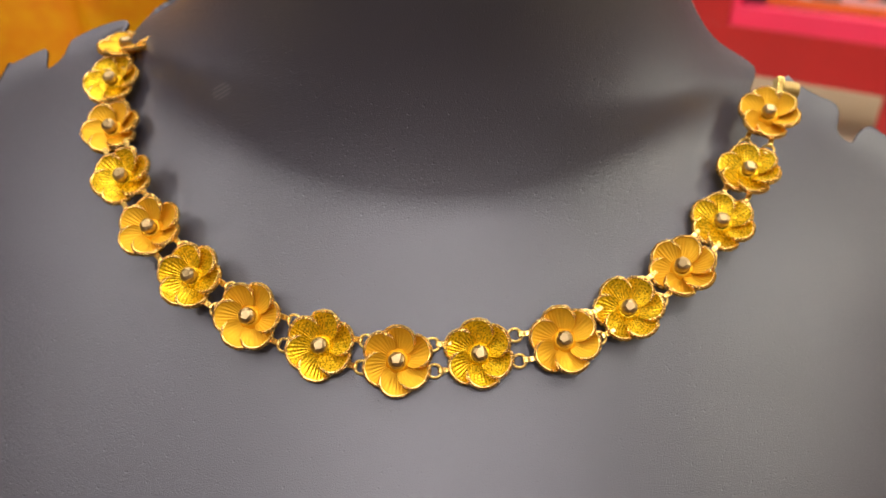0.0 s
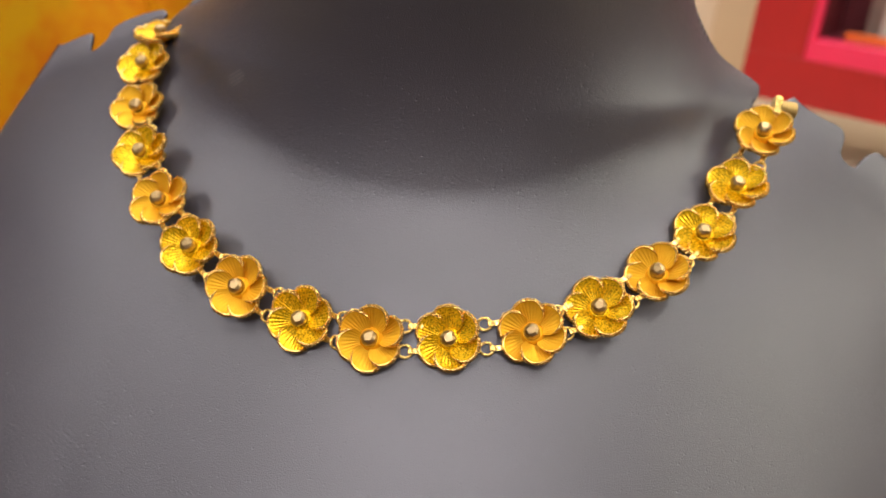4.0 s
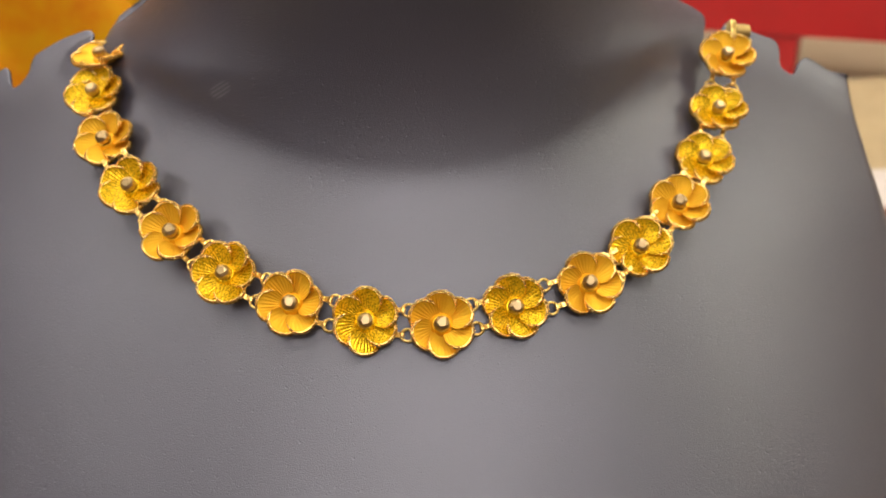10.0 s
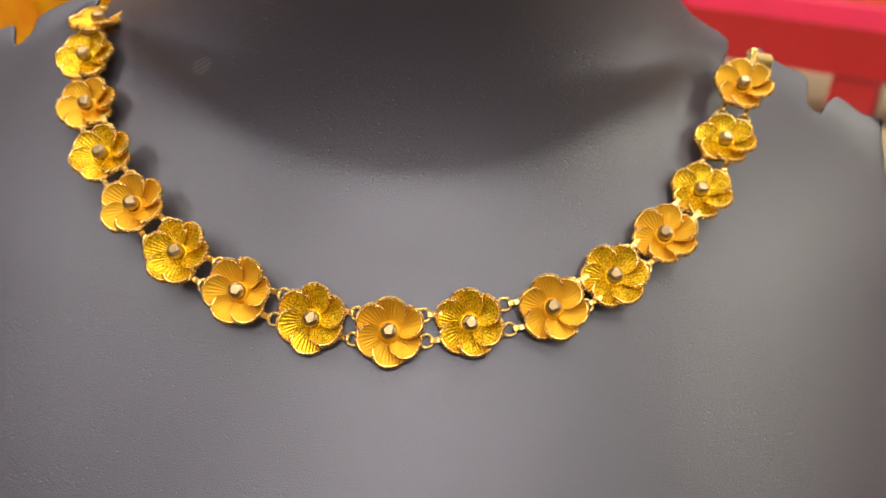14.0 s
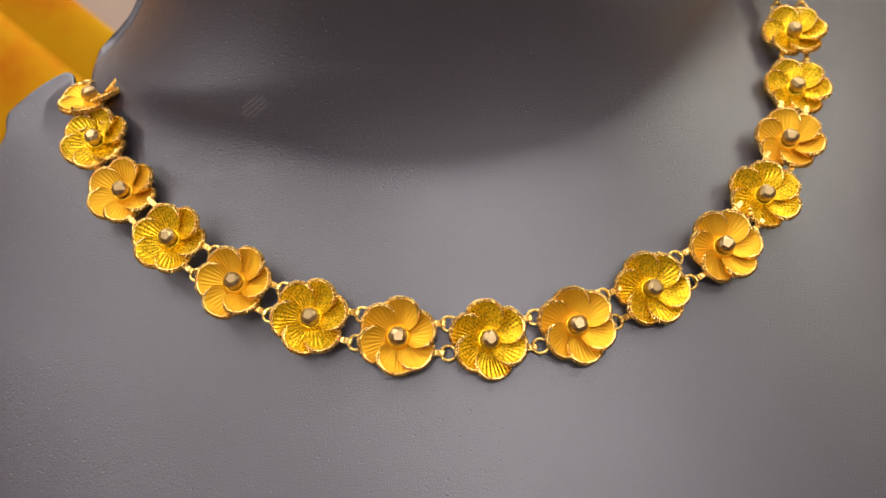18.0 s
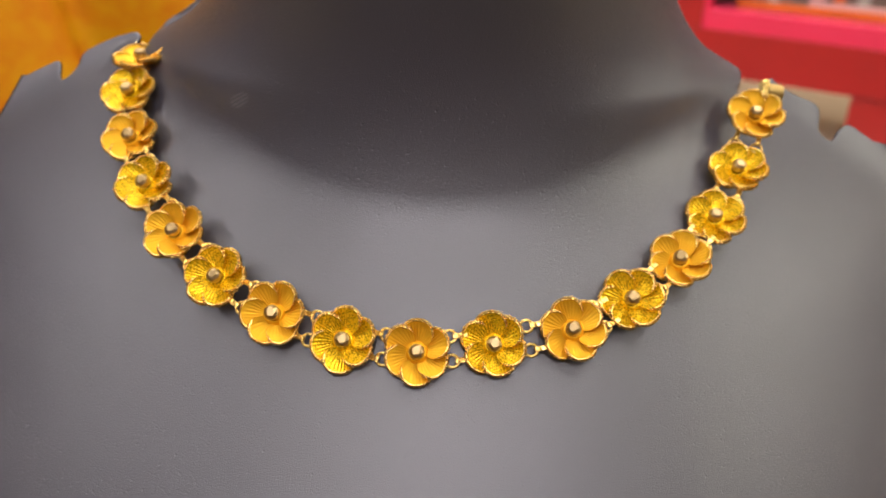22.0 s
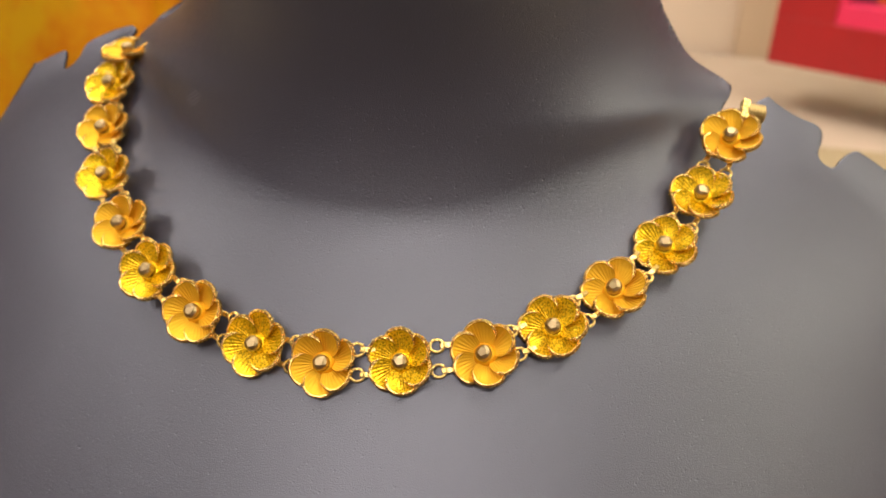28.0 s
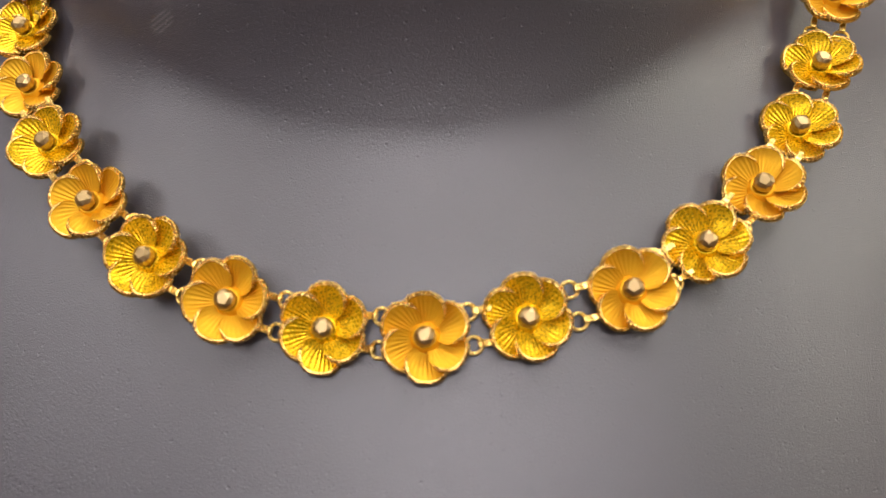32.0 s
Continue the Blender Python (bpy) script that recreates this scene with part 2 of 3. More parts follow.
BUST_FOOT = 0.932


def chest(bx, bz):
    z = bz - 1.1085 + 0.0505 * math.copysign(max(0.0, abs(bx) - 0.06), bx)
    if z > -0.045:
        q = 0.0856 - 0.9589 * z - 6.346 * max(0.0, z) ** 2
    else:
        e = -0.045 - z
        q = 0.12875 + 0.9589 * e - 4.5 * e * e
    return q - 3.219 * bx * bx


def neck_width(bx, bz):
    e = (bz - 1.157) / 0.011
    return 0.0564 + (0.0235 if bx > 0 else 0.0280) * (math.exp(-e) if e > 0 else 1.0 + 0.3 * math.tanh(-e / 0.3))


def neck(bx, bz):
    r = min(1.0, abs(bx) / neck_width(bx, bz))
    rise = 1.1380 + 2.6 * min(abs(bx), 0.06) ** 2
    deep = 0.0570 + 0.70 * 0.0115 * math.log(1 + math.exp(min(30.0, -(bz - rise) / 0.0115)))
    deep += 0.12 * 0.016 * math.log(1 + math.exp(min(30.0, 2 * (min(bz, 1.22) - 1.166) / 0.016)))
    return deep * (1 - (bx / 0.1) ** 2) * (1 - r ** 3.4) ** 0.5


def front(bx, bz):
    a, b = chest(bx, bz), neck(bx, bz)
    k = 0.010 + 0.004 * min(1.0, bx * bx / 0.0025)
    h = max(0.0, k - abs(a - b)) / k
    return max(a, b) + h * h * k * 0.25


def side_line(bz, sign):
    """How wide the board is below the shoulders, to one side."""
    w = 0.1288 + 0.12 * max(0.0, min(1.14 - bz, 0.05)) if sign > 0 else 0.1216 + 0.47 * (1.1432 - max(bz, 1.095))
    return max(0.06, w - 0.45 * max(0.0, (1.089 if sign > 0 else 1.094) - bz))


def chest_normal(bx, bz, e=0.0006):
    gx = (chest(bx + e, bz) - chest(bx - e, bz)) / (2 * e)
    gz = (chest(bx, bz + e) - chest(bx, bz - e)) / (2 * e)
    return Vector((-gx, -1, -gz)).normalized()


def display_bust():
    bm = bmesh.new()
    heights = [BUST_FOOT + (1.09 - BUST_FOOT) * k / 40 for k in range(40)]
    heights += [1.09 + 0.09 * k / 150 for k in range(150)]
    heights += [1.18 + 0.10 * k / 60 for k in range(61)]
    half = 140
    fronts, backs = [], []
    for bz in heights:
        row, rear = [], []
        wl, wr = side_line(bz, -1), side_line(bz, 1)
        rim = 0.0006 + 0.0044 * min(1.0, max(0.0, (1.135 - bz) / 0.02))
        for i in range(-half, half + 1):
            s = i / half
            s = math.copysign(1 - (1 - abs(s)) ** 1.15, s)
            w = wr if s > 0 else wl
            bx = s * w
            e = max(0.0, rim - (w - abs(bx)))
            drop = rim - math.sqrt(max(0.0, rim * rim - e * e))
            d = max(0.0025, front(bx, bz)) - min(drop, 0.8 * rim)
            row.append(bm.verts.new((X0 + bx, YB - d, bz)))
            rear.append(bm.verts.new((X0 + bx, YB + 0.003, bz)))
        fronts.append(row)
        backs.append(rear)
    for a, b in zip(fronts, fronts[1:]):
        for k in range(2 * half):
            f = bm.faces.new((a[k], a[k + 1], b[k + 1], b[k]))
            f.smooth = True
            f.material_index = 2 if a[0].co.z > 1.125 and min(k, 2 * half - 1 - k) < 2 else 0
    for a, b in zip(backs, backs[1:]):
        for k in range(2 * half):
            f = bm.faces.new((a[k + 1], a[k], b[k], b[k + 1]))
            f.material_index = 1
    for r in range(len(heights) - 1):
        for k in (0, 2 * half):
            q = (fronts[r][k], fronts[r + 1][k], backs[r + 1][k], backs[r][k])
            f = bm.faces.new(q if k == 0 else q[::-1])
            f.material_index = 1
    for r in (0, len(heights) - 1):
        for k in range(2 * half):
            q = (fronts[r][k], backs[r][k], backs[r][k + 1], fronts[r][k + 1])
            bm.faces.new(q if r == 0 else q[::-1]).material_index = 1
    bmesh.ops.recalc_face_normals(bm, faces=bm.faces)
    bust = solid("necklace_display_bust", bm, [M_LEATHER, M_EDGE, M_EDGE])
    # neck and shoulder outline with its chain slots, points fitted to the camera's view
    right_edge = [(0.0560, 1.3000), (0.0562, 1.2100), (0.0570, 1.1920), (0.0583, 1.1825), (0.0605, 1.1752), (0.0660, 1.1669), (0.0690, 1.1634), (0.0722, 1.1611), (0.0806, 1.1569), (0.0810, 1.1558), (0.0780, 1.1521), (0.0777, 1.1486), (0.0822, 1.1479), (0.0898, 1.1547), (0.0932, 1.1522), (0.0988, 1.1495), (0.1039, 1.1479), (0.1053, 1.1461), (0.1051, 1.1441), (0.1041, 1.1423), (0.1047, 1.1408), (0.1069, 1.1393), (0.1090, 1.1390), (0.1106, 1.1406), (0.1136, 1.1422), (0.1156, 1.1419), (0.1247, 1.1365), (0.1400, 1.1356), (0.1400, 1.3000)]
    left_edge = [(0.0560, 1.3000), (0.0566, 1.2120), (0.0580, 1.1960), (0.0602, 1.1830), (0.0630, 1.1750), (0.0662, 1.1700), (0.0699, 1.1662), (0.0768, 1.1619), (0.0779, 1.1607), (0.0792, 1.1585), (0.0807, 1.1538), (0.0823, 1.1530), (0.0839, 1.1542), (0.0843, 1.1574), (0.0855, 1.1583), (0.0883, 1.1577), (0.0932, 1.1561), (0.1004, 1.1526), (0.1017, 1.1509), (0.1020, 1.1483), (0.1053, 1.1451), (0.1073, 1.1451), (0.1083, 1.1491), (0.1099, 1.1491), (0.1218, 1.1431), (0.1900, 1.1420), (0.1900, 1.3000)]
    cuts = []
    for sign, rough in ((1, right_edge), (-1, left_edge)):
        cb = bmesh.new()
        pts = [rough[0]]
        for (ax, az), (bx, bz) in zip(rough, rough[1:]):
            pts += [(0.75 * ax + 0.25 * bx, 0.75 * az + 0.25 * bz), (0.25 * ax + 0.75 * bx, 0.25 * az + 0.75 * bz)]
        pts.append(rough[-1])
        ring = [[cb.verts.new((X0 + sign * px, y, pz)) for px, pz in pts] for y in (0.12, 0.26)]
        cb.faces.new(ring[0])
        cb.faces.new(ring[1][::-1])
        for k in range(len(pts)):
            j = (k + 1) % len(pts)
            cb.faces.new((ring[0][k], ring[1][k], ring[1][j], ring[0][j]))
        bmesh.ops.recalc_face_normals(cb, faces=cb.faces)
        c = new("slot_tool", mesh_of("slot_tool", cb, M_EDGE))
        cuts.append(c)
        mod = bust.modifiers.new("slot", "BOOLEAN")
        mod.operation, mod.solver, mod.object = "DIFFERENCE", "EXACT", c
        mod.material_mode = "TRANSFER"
    bpy.context.view_layer.update()
    made = bpy.data.meshes.new_from_object(bust.evaluated_get(bpy.context.evaluated_depsgraph_get()))
    bust.modifiers.clear()
    for c in cuts:
        bpy.data.objects.remove(c)
    # keep the front alone, and give it the thickness of a moulded shell with a dark edge
    bm = bmesh.new()
    bm.from_mesh(made)
    bmesh.ops.delete(bm, geom=[f for f in bm.faces if f.material_index == 1], context="FACES")
    bm.to_mesh(made)
    bm.free()
    bust.data = made
    shell = bust.modifiers.new("shell", "SOLIDIFY")
    shell.thickness, shell.offset, shell.use_rim, shell.material_offset, shell.material_offset_rim = 0.0009, -1.0, True, 1, 1
    bpy.context.view_layer.update()
    bust.data = bpy.data.meshes.new_from_object(bust.evaluated_get(bpy.context.evaluated_depsgraph_get()))
    bust.modifiers.clear()
    return tagged(bust, "dark grey leatherette necklace display bust with slotted shoulders", "display bust")


BUST = display_bust()

# ---- the necklace ----
SPAN, TIP = math.radians(41), 0.0063


def petal_point(u, v, ribs=0.0):
    """A cupped shell of a petal about +x; u runs across it, v outwards. One flank lies over the next petal."""
    edge = TIP * (1.0 - (0.23 * u ** 3.2 if u > 0 else 0.42 * (-u) ** 2.3))
    r = 0.0006 + (edge - 0.0006) * v
    a = u * (SPAN if u > 0 else 1.26 * SPAN) * (0.70 + 0.30 * math.sin(math.pi * min(1.0, v * 0.75)))
    q = r / TIP
    z = 0.0004 + 0.16 * r + 0.0017 * q ** 3 + 0.0010 * u * u * q ** 1.5 - 0.00095 * u * min(1.0, q * 1.6)
    if ribs:
        z += ribs * q * math.cos(math.tau * 6.0 * u) * min(1.0, v * 2.5) * (1.0 - v ** 7)
    return Vector((r * math.cos(a), r * math.sin(a), z))


def petal_mesh(name, skin, ribs):
    bm = bmesh.new()
    nu, nv = 144, 16
    top = [[bm.verts.new(petal_point(-1 + 2 * i / nu, j / nv, ribs)) for i in range(nu + 1)] for j in range(nv + 1)]
    low = [[bm.verts.new(petal_point(-1 + 2 * i / nu, j / nv) - Vector((0, 0, 0.00028))) for i in range(0, nu + 1, 6)] for j in range(nv + 1)]
    for j in range(nv):
        for i in range(nu):
            bm.faces.new((top[j][i], top[j + 1][i], top[j + 1][i + 1], top[j][i + 1])).smooth = True
        for i in range(nu // 6):
            bm.faces.new((low[j][i], low[j][i + 1], low[j + 1][i + 1], low[j + 1][i])).smooth = True
    # the milled rim: a narrow row of slanting, uneven nicks that turns down outside
    grain = random.Random(17)
    edge = []
    for i in range(nu + 1):
        u = -1 + 2 * i / nu
        p = petal_point(u, 1.0)
        ahead = petal_point(min(1.0, u + 0.02), 1.0) - petal_point(max(-1.0, u - 0.02), 1.0)
        out = Vector((ahead.y, -ahead.x, 0)).normalized()
        wide = max(0.25, min(1.0, (1.0 - abs(u)) * 5))
        nick = [(0.00018 if (i + shift) % 4 < 2 else 0.0) * wide * grain.uniform(0.6, 1.3) for shift in (0, 1, 2)]
        edge.append([bm.verts.new(p - out * 0.00032 * wide + Vector((0, 0, 0.00002))),
                     bm.verts.new(p - out * 0.00004 + Vector((0, 0, 0.00022 * wide - nick[0]))),
                     bm.verts.new(p + out * (0.00028 * wide - 0.5 * nick[1]) + Vector((0, 0, -0.00008 - nick[1]))),
                     bm.verts.new(p + out * (0.00040 * wide - nick[2]) + Vector((0, 0, -0.0003 - 0.0005 * wide))),
                     bm.verts.new(p + out * (0.00010 * wide) + Vector((0, 0, -0.0003 - 0.0008 * wide)))])
    for a, b in zip(edge, edge[1:]):
        for k in range(4):
            f = bm.faces.new((a[k], a[k + 1], b[k + 1], b[k]))
            f.material_index = 1
    bmesh.ops.recalc_face_normals(bm, faces=bm.faces)
    return mesh_of(name, bm, [skin, M_CUT])


def bead_mesh():
    """A faceted ball: many small flat cuts and a flat table on top."""
    bm = bmesh.new()
    bmesh.ops.create_icosphere(bm, subdivisions=2, radius=0.00165)
    cut = random.Random(8)
    for v in bm.verts:
        v.co *= cut.uniform(0.95, 1.03)
        v.co.z = min(v.co.z, 0.00128)
    return mesh_of("bead", bm, M_BEAD)


def collar_mesh(skin):
    """The little cup that holds the bead, with the boss under the petals."""
    bm = bmesh.new()
    prof = [(0.0, 0.0), (0.0016, 0.0), (0.0022, 0.0005), (0.0023, 0.0008), (0.0022, 0.0010), (0.0020, 0.0013), (0.0018, 0.0017), (0.0017, 0.0018), (0.0014, 0.0017), (0.0012, 0.0016), (0.0, 0.0015)]
    n = 24
    rings = []
    for r, h in prof:
        rings.append([bm.verts.new((0, 0, h))] if r == 0 else [bm.verts.new((r * math.cos(i * math.tau / n), r * math.sin(i * math.tau / n), h)) for i in range(n)])
    for a, b in zip(rings, rings[1:]):
        for i in range(n):
            j = (i + 1) % n
            if len(a) == 1:
                bm.faces.new((a[0], b[j], b[i]))
            elif len(b) == 1:
                bm.faces.new((a[i], a[j], b[0]))
            else:
                bm.faces.new((a[i], a[j], b[j], b[i]))
    bmesh.ops.recalc_face_normals(bm, faces=bm.faces)
    return mesh_of("flower", bm, skin, smooth=True)


PETALS = {"satin": petal_mesh("satin_petal", M_SATIN, 0.00005), "shiny": petal_mesh("ribbed_petal", M_SHINY, 0.000085)}
COLLARS = {"satin": collar_mesh(M_SATIN), "shiny": collar_mesh(M_SHINY)}
BEAD = bead_mesh()

# the beads of the flowers along the chain
FLOWERS = [(-0.0960, 0.2064, 1.1550), (-0.0962, 0.1962, 1.1483), (-0.0922, 0.1846, 1.1397), (-0.0841, 0.1705, 1.1329),
           (-0.0736, 0.1588, 1.1261), (-0.0616, 0.1491, 1.1201), (-0.0475, 0.1422, 1.1156), (-0.0320, 0.1386, 1.1122),
           (-0.0162, 0.1366, 1.1115), (-0.0002, 0.1394, 1.1128), (0.0165, 0.1431, 1.1154), (0.0295, 0.1503, 1.1198),
           (0.0410, 0.1598, 1.1257), (0.0508, 0.1720, 1.1316), (0.0580, 0.1840, 1.1400), (0.0634, 0.1953, 1.1506)]
SATIN = {0, 2, 4, 6, 8, 10, 12, 15}
BEAD_UP = 0.0028
BEADS = [Vector(p) for p in FLOWERS]
NORMALS = []
for i, p in enumerate(BEADS):
    n = chest_normal(p.x - X0, p.z)
    side = min(1.0, max(0.0, (abs(p.x - X0) - 0.02) / 0.04))
    n += Vector((-1.0 * n.x - 0.13 * side if p.x > X0 else -0.5 * n.x, -0.30 + 0.20 * side, 0.16 * side if p.x > X0 else 0.0))
    NORMALS.append(n.normalized())
NORMALS[0] = Vector((-0.13, -0.20, 0.97)).normalized()
NORMALS[15] = Vector((-0.14, -0.64, 0.76)).normalized()
TANGENTS = [((BEADS[min(i + 1, 15)] - BEADS[max(i - 1, 0)]).normalized()) for i in range(16)]
BASES = [p - n * BEAD_UP for p, n in zip(BEADS, NORMALS)]


def set_frame(origin, along, up):
    """A pose whose x runs along and whose z is up."""
    z = up.normalized()
    x = (along - along.dot(z) * z).normalized()
    y = z.cross(x)
    m = Matrix((x, y, z)).transposed().to_4x4()
    m.translation = origin
    return m


NECKLACE = thing("gold_flower_necklace", BASES[8], "gold necklace of linked six-petalled flowers, satin and ribbed, on the bust", "necklace")
HOME = Matrix.Translation(-BASES[8])
rng = random.Random(4)
for i in range(16):
    kind = "satin" if i in SATIN else "shiny"
    m = HOME @ set_frame(BASES[i], TANGENTS[i], NORMALS[i]) @ pose(0, 0, 0, 0, 0, rng.uniform(-4, 4) + (30 if i == 0 else 0)) @ Matrix.Scale(1.09, 4)
    flower = part("flower", COLLARS[kind], None, NECKLACE, "satin gold flower" if kind == "satin" else "polished ribbed gold flower", m=m)
    for k in range(6):
        part("petal", PETALS[kind], None, flower, m=pose(0, 0, 0, rng.uniform(-3, 3), rng.uniform(-4, 4), 30 + 60 * k + rng.uniform(-3, 3)))
    part("bead", BEAD, None, flower, "faceted gold bead", m=pose(0, 0, BEAD_UP, rng.uniform(-8, 8), rng.uniform(-8, 8), rng.uniform(0, 45)) @ Matrix.Scale(0.99, 4))


def ring_mesh():
    bm = bmesh.new()
    tube(bm, [(0.00112 * math.cos(a * math.tau / 20), 0.00098 * math.sin(a * math.tau / 20), 0) for a in range(20)], 0.00024, 8, True)
    return mesh_of("ring", bm, M_WIRE, smooth=True)


def hook_mesh():
    """A flat tongue that rolls over into a small barrel."""
    bm = bmesh.new()
    prof = [(-0.0014, 0.0003), (-0.0002, 0.00025), (0.0003, 0.0004), (0.0007, 0.00065), (0.00105, 0.0006), (0.0012, 0.0002), (0.00105, -0.0002), (0.0006, -0.0003), (-0.0014, -0.0001)]
    sides = []
    for w in (-0.00045, 0.00045):
        sides.append([bm.verts.new((px, w * (0.8 if k in (0, 8) else 1.0), pz)) for k, (px, pz) in enumerate(prof)])
    n = len(prof)
    bm.faces.new(sides[0])
    bm.faces.new(sides[1][::-1])
    for k in range(n):
        j = (k + 1) % n
        bm.faces.new((sides[0][k], sides[1][k], sides[1][j], sides[0][j]))
    bmesh.ops.recalc_face_normals(bm, faces=bm.faces)
    bmesh.ops.bevel(bm, geom=list(bm.edges), offset=0.00008, segments=1, affect="EDGES")
    return mesh_of("hook", bm, M_WIRE)


RING, HOOK = ring_mesh(), hook_mesh()
for i in range(15):
    a, b = BASES[i], BASES[i + 1]
    up = (NORMALS[i] + NORMALS[i + 1]).normalized()
    m = HOME @ set_frame((a + b) / 2, b - a, up)
    turned = i >= 8
    for side in (-1, 1):
        s = -1 if turned else 1
        part("hook", HOOK, None, NECKLACE, m=m @ pose(-0.0011 * s, side * 0.0026, 0.0014, 0, 0, 180 if turned else 0) @ Matrix.Scale(1.25, 4))
        part("ring", RING, None, NECKLACE, m=m @ pose(0.0010 * s, side * 0.0026, 0.0014, rng.uniform(-12, 12), -14 * s, 0) @ Matrix.Scale(1.32, 4))

# the clasp behind the last flower: a box with a tongue, and the ring of the chain's end
clasp_m = HOME @ set_frame(BEADS[15] + Vector((0.0030, 0.0062, 0.0040)), Vector((1, 0.1, -0.12)), Vector((0.1, -0.8, 0.5)))
barrel = bmesh.new()
tube(barrel, [(0.0000 + 0.0046 * k / 12, 0, 0) for k in range(13)], [0.0022 + 0.00006 * (k % 2) - (0.0005 if k in (0, 12) else 0) for k in range(13)], 20)
clasp = part("clasp", barrel, M_OLDGOLD, NECKLACE, "dull gold ribbed barrel clasp", m=clasp_m)
part("tongue", box(-0.0012, 0.0006, -0.0022, 0.0026, -0.0008, 0.0021, 0.0004), M_WIRE, clasp, "bright gold clasp tongue")
tube_bm = tube(bmesh.new(), [(0.0012 * math.cos(a * math.tau / 20), 0.0012 * math.sin(a * math.tau / 20), 0) for a in range(20)], 0.00028, 8, True)
part("end_ring", tube_bm, M_WIRE, NECKLACE, m=HOME @ set_frame(BEADS[0] + Vector((-0.0005, 0.0050, 0.0016)), Vector((1, 0, 0)), Vector((0.1, 0.4, 0.9))), smooth=True)

# ---- the room ----
RX, RY0, RY1 = 3.2, -2.2, 1.75
solid("floor", box(-RX, RX, RY0, RY1, -0.05, 0.0), M_FLOOR, kind="structure", label="unseen brown floor, darkened to keep the bust's neck dark", category="floor")
solid("ceiling", box(-RX, RX, RY0, RY1, CEILING, CEILING + 0.05), M_CEIL, kind="structure", label="white ceiling", category="ceiling")
solid("wall_north", box(-RX, RX, RY1, RY1 + 0.1, -0.05, CEILING), M_WALL, kind="structure", label="plain beige painted wall", category="wall")
# these three walls are out of view; their tone shapes the neck's reflections
solid("wall_south", box(-RX, RX, RY0 - 0.1, RY0, -0.05, CEILING), M_UNSEENWALL, kind="structure", label="unseen tan wall, darkened to keep the bust's neck dark", category="wall")
solid("wall_east", box(RX, RX + 0.1, RY0, RY1, -0.05, CEILING), M_UNSEENWALL, kind="structure", label="unseen tan wall, darkened to keep the bust's neck dark", category="wall")
solid("wall_west", box(-RX - 0.1, -RX, RY0, RY1, -0.05, CEILING), M_UNSEENWALL, kind="structure", label="unseen tan wall, darkened to keep the bust's neck dark", category="wall")
solid("trim", box(0.262, 0.40, RY1 - 0.012, RY1, 0.0, CEILING, 0.002), M_TAN, kind="structure", label="tan vertical strip on the beige wall", category="trim")
# housings for the added panel lamps, all out of view
for px, py, pw, pd in PANELS:
    lamp = thing("unseen_light_panel", (px, py, CEILING), "unseen ceiling light panel, added to light the bust", "ceiling light", "ceiling lights")
    fb = bmesh.new()
    for x0, x1, y0, y1 in ((-pw / 2, pw / 2, -pd / 2, -pd / 2 + 0.02), (-pw / 2, pw / 2, pd / 2 - 0.02, pd / 2), (-pw / 2, -pw / 2 + 0.02, -pd / 2 + 0.02, pd / 2 - 0.02), (pw / 2 - 0.02, pw / 2, -pd / 2 + 0.02, pd / 2 - 0.02)):
        bmesh.ops.create_cube(fb, size=1.0, matrix=Matrix.LocRotScale(((x0 + x1) / 2, (y0 + y1) / 2, -0.02), None, (x1 - x0, y1 - y0, 0.04)))
    part("frame", fb, M_LAMPFRAME, lamp)
    part("diffuser", box(-pw / 2 + 0.02, pw / 2 - 0.02, -pd / 2 + 0.02, pd / 2 - 0.02, -0.03, -0.012), M_GLOW, lamp, "glowing white diffuser")

for px, py in DOWNLIGHTS:
    lamp = thing("downlight", (px, py, CEILING), "small round recessed downlight, lit", "downlight", "downlights")
    bm = bmesh.new()
    for r0, r1, z0, z1 in ((0.052, 0.068, 0.0, -0.008), (0.068, 0.052, -0.008, -0.02)):
        bmesh.ops.create_cone(bm, segments=32, radius1=r1, radius2=r0, depth=abs(z1 - z0), matrix=Matrix.Translation((0, 0, (z0 + z1) / 2)))
    part("ring", bm, M_LAMPFRAME, lamp)
    bm = bmesh.new()
    bmesh.ops.create_cone(bm, cap_ends=True, segments=32, radius1=0.05, radius2=0.05, depth=0.004, matrix=Matrix.Translation((0, 0, -0.024)))
    part("diffuser", bm, M_GLOW, lamp, "glowing white disc")

COUNTER = 0.93
counter = thing("shop_counter", (0, 0, 0), "shop counter with an olive cloth-covered top", "counter")
LEDGE = 0.855
part("top", box(-1.2, 1.2, -0.02, 0.93, COUNTER - 0.03, COUNTER, 0.002), M_OLIVE, counter, "olive cloth-covered top")
# ledge made up to carry the cabinet and continue the wall's beige
part("ledge", box(-1.2, 1.2, 0.921, 1.735, LEDGE - 0.03, LEDGE, 0.002), M_LEDGE, counter, "beige ledge, added to continue the wall's colour")
part("body", box(-1.15, 1.15, 0.03, 0.92, 0.0, COUNTER - 0.03), M_BROWN, counter, "brown wooden body")
part("body", box(-1.15, 1.15, 0.921, 1.70, 0.0, LEDGE - 0.03), M_BROWN, counter, "brown wooden body")

# panel added in place of the wall visible between silk and neck
solid("wall_stand_in", box(-1.15, -0.12, 1.0, 1.02, LEDGE, COUNTER + 0.35, 0.003), M_PANEL, label="plain grey-beige panel standing in for the wall", category="panel")

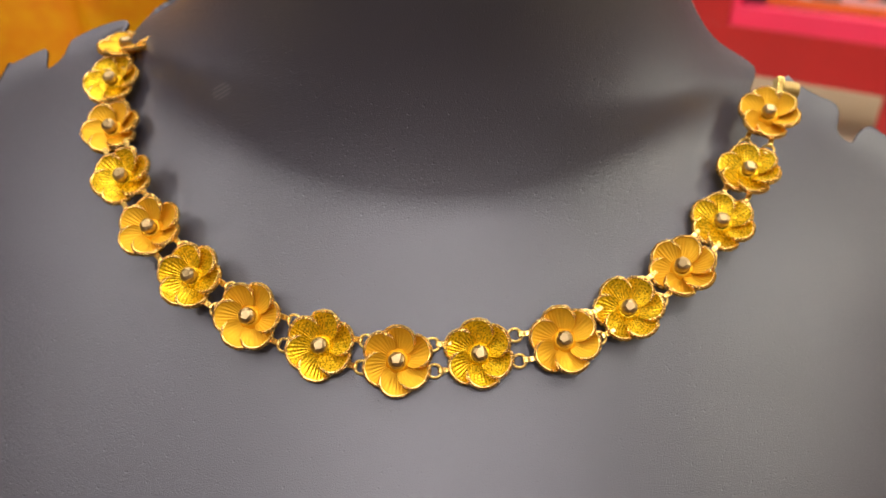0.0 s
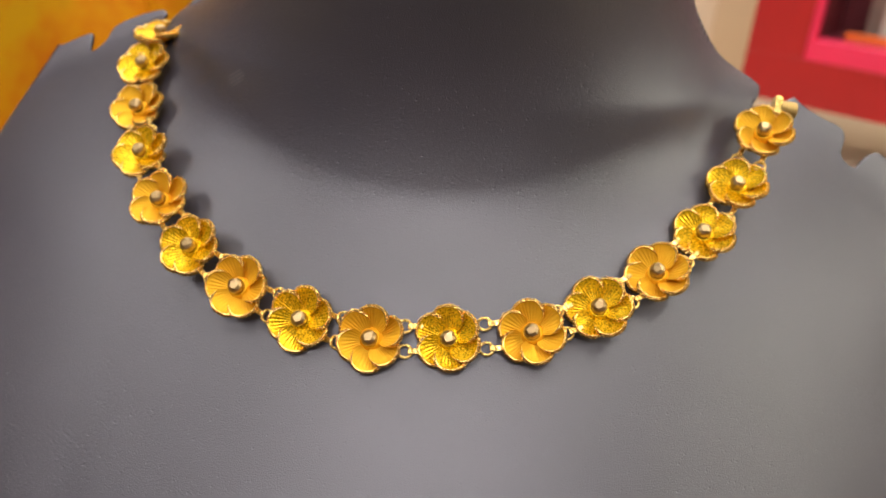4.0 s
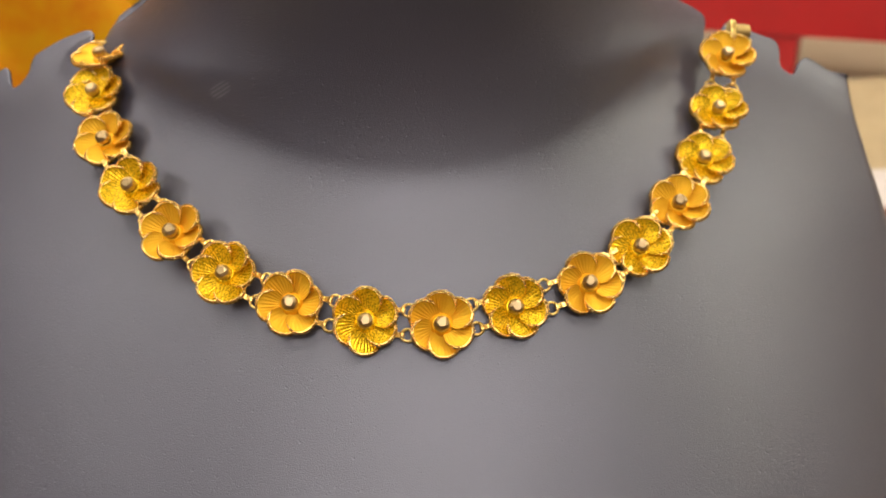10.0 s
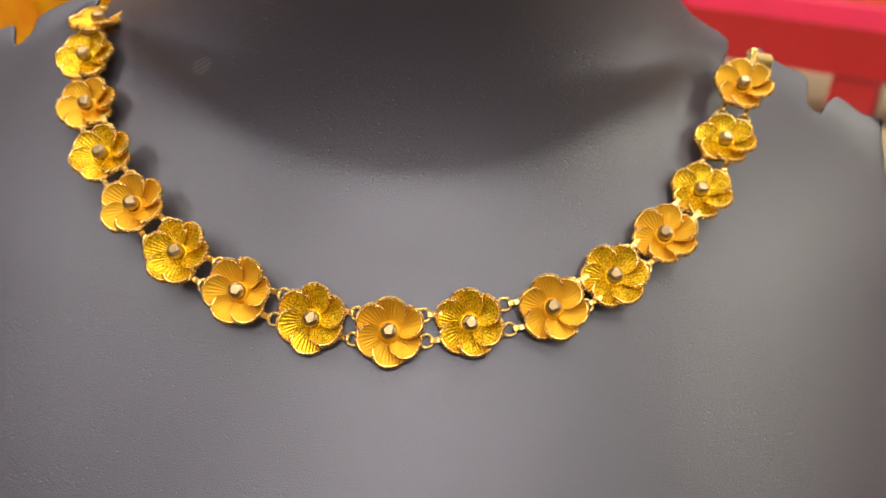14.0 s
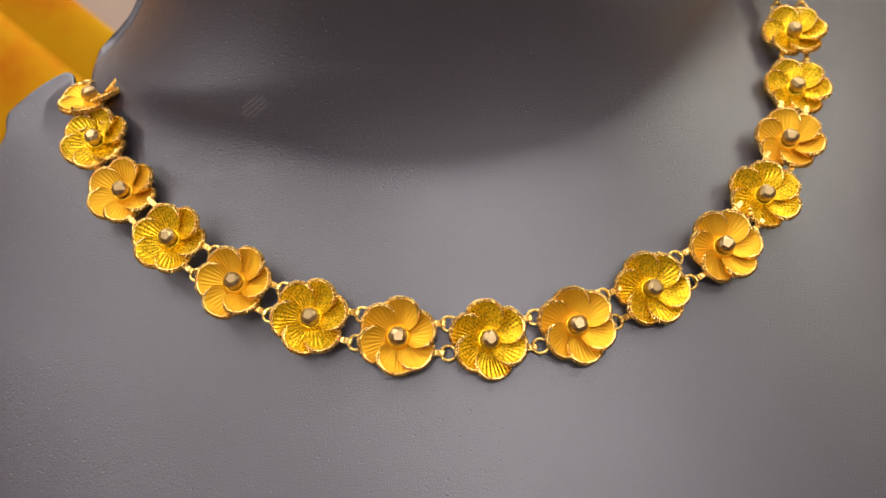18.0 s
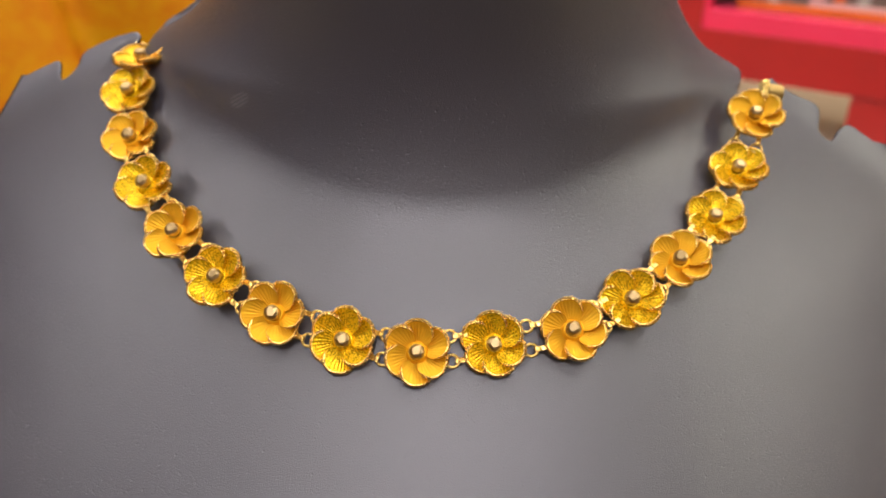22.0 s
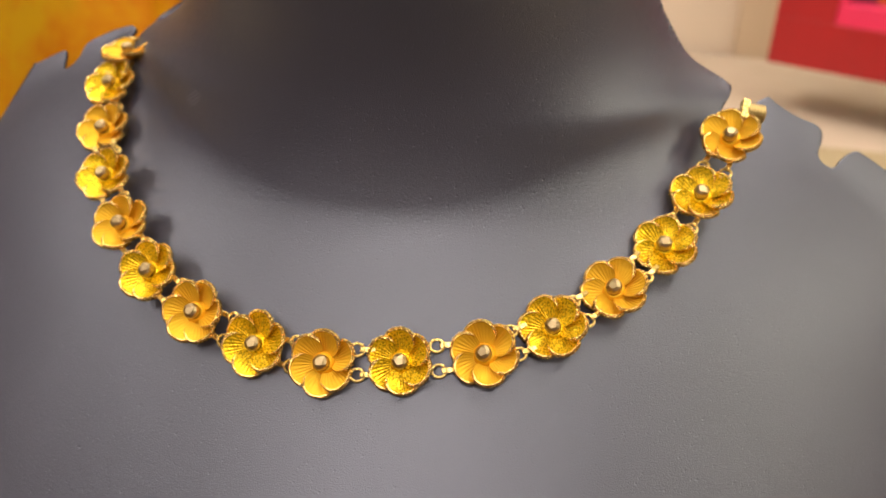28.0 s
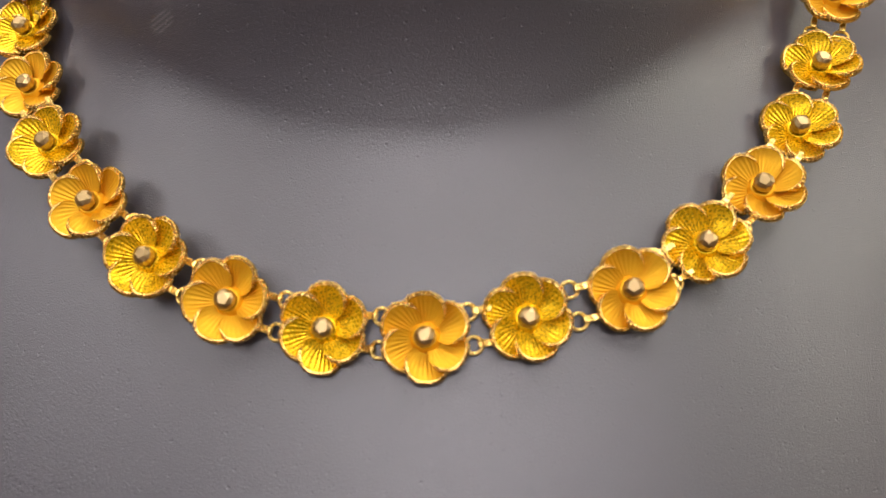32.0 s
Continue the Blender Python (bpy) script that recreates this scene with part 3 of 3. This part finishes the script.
# a red tray with a brown frame, and a cream card, beside the bust
tray = thing("jewellery_tray", (0.19, 0.40, COUNTER), "red velvet jewellery tray with a brown wooden frame", "tray")
part("lining", box(0.0, 0.30, 0.0, 0.115, 0.001, 0.008, 0.001), M_VELVET, tray, "red velvet lining")
for x0, x1, y0, y1 in ((-0.012, 0.312, -0.012, 0.0), (-0.012, 0.312, 0.115, 0.130), (-0.012, 0.0, 0.0, 0.115), (0.30, 0.312, 0.0, 0.115)):
    part("frame_bar", box(x0, x1, y0, y1, 0.0, 0.016, 0.001), M_BROWN, tray)
solid("price_card", box(0.19, 0.52, 0.545, 0.635, COUNTER + 0.0005, COUNTER + 0.003, 0.0008), M_CREAM, label="blank cream card lying on the counter", category="card")


# ---- red display cabinet behind the bust ----
def red_cabinet():
    w, h, d, bar, low, sill = 0.74, 0.50, 0.14, 0.085, 0.0684, 0.0967
    cab = thing("red_display_cabinet", (0.263, 1.348, LEDGE), "red painted display cabinet on short legs, open front", "display cabinet")
    cab.matrix_basis = cab.matrix_basis @ pose(0, 0, 0, 0, 0, -29.8)
    lift = COUNTER - LEDGE
    part("rail", box(0, w, 0, 0.03, lift, lift + low, 0.0008), M_RED, cab, "red bottom rail")
    part("rail", box(0, w, 0, 0.03, lift + h - bar, lift + h, 0.0008), M_RED, cab, "red top rail")
    part("stile", box(0, bar, 0, 0.03, lift + low, lift + h - bar, 0.0008), M_RED, cab)
    part("stile", box(w - bar, w, 0, 0.03, lift + low, lift + h - bar, 0.0008), M_RED, cab)
    part("floor_board", box(bar, w - bar, 0.004, 0.06, lift + low - 0.012, lift + sill, 0.001), M_LITRED, cab, "red inner sill, its light painted as bright pink")
    part("side_board", box(bar - 0.012, bar + 0.008, 0.004, 0.024, lift + sill, lift + h - bar), M_LITRED, cab, "red inner side, its light painted as bright pink")
    part("side_board", box(w - bar - 0.012, w - bar + 0.012, 0.004, 0.05, lift + sill, lift + h - bar), M_LITRED, cab)
    part("lining", box(bar - 0.010, bar + 0.004, 0.05, d, lift + sill, lift + h - bar), M_SHADEDRED, cab, "cabinet inside, its shade painted as dark maroon")
    part("shelf", box(bar - 0.01, w - bar + 0.01, 0.06, d, lift + low - 0.012, lift + sill), M_SHADEDRED, cab, "cabinet inside, its shade painted as dark maroon")
    part("back_board", box(0.01, w - 0.01, d, d + 0.012, lift + 0.01, lift + h - 0.01), M_SHADEDRED, cab, "cabinet back, its shade painted as dark maroon")
    part("outer_side", box(0.002, 0.014, 0.03, d, lift + 0.002, lift + h - 0.002), M_RED, cab)
    part("outer_side", box(w - 0.014, w - 0.002, 0.03, d, lift + 0.002, lift + h - 0.002), M_RED, cab)
    for lx in (0.316, w - 0.075):
        for ly in (0.004, d - 0.045):
            part("leg", box(lx, lx + 0.064, ly, ly + 0.035, 0.0, lift - 0.001, 0.003), M_RED, cab)
    return cab


CABINET = red_cabinet()
C_M = CABINET.matrix_basis
Z_IN = COUNTER - LEDGE + 0.0967


def in_cabinet(name, bm, material, label, category, group=""):
    return solid(name, bm, material, label=label, category=category, group=group, m=C_M.copy())


def hanging_card(x0, x1, y, height, material, label):
    """A slim card that leans a little, with a rounded top and a folded foot."""
    bm = bmesh.new()
    prof = [(x0, 0.0), (x1, 0.0), (x1, height * 0.92), (x1 - 0.2 * (x1 - x0), height), (x0 + 0.2 * (x1 - x0), height), (x0, height * 0.92)]
    rings = [[bm.verts.new((px, y + shift + 0.06 * pz, Z_IN + pz)) for px, pz in prof] for shift in (0.0, 0.004)]
    bm.faces.new(rings[0])
    bm.faces.new(rings[1][::-1])
    for k in range(len(prof)):
        j = (k + 1) % len(prof)
        bm.faces.new((rings[0][k], rings[1][k], rings[1][j], rings[0][j]))
    bmesh.ops.recalc_face_normals(bm, faces=bm.faces)
    return in_cabinet("display_card", bm, material, label, "display card", "cards in the cabinet")


in_cabinet("orange_strip", box(0.118, 0.60, 0.064, 0.073, Z_IN, Z_IN + 0.012, 0.001), M_ORANGE, "orange edging strip in the cabinet", "strip")
in_cabinet("pale_strip", box(0.225, 0.60, 0.075, 0.081, Z_IN, Z_IN + 0.019, 0.001), M_PALE, "pale pink plastic strip in the cabinet", "strip")
in_cabinet("velvet_display_board", box(0.132, 0.62, 0.112, 0.126, Z_IN, Z_IN + 0.24, 0.002), M_TAUPE, "taupe velvet display board in the cabinet", "display board")
hanging_card(0.158, 0.176, 0.090, 0.075, M_CREAM, "slim cream card on the display board")
hanging_card(0.218, 0.240, 0.090, 0.110, M_PALE, "slim pale pink card on the display board")
hanging_card(0.252, 0.268, 0.088, 0.120, M_ORANGE, "slim orange card on the display board")
hanging_card(0.285, 0.302, 0.090, 0.100, M_CREAM, "slim cream card on the display board")
hanging_card(0.330, 0.350, 0.090, 0.120, M_ORANGE, "slim orange card on the display board")


# ---- yellow cloth as a folded cone, shaped to fit the camera's view ----
def silk_drape():
    bm = bmesh.new()
    ax, ay, az = -0.422, 0.58, 1.475
    rows, cols = 60, 160
    grid = []
    for r in range(rows + 1):
        t = r / rows
        z = az - (az - COUNTER - 0.002) * t
        row = []
        for c in range(cols):
            a = c * math.tau / cols
            rad = 0.012 + (az - z) * 0.66
            fold = 1 + (0.06 + 0.07 * t) * math.sin(a * 9 + 1.5 * math.sin(a * 2 + 0.6)) * min(1, t * 3) + 0.02 * math.sin(a * 23 + t * 4)
            row.append(bm.verts.new((ax + math.cos(a) * rad * fold, ay + 0.45 * math.sin(a) * rad * fold, z)))
        grid.append(row)
    for a, b in zip(grid, grid[1:]):
        for c in range(cols):
            d = (c + 1) % cols
            bm.faces.new((a[c], b[c], b[d], a[d]))
    bm.faces.new(grid[0])
    bm.faces.new(grid[-1][::-1])
    bmesh.ops.recalc_face_normals(bm, faces=bm.faces)
    return solid("draped_silk", bm, M_SILK, smooth=True, label="yellow-orange printed cloth in a folded cone shaped to fit the view", category="cloth")


silk_drape()
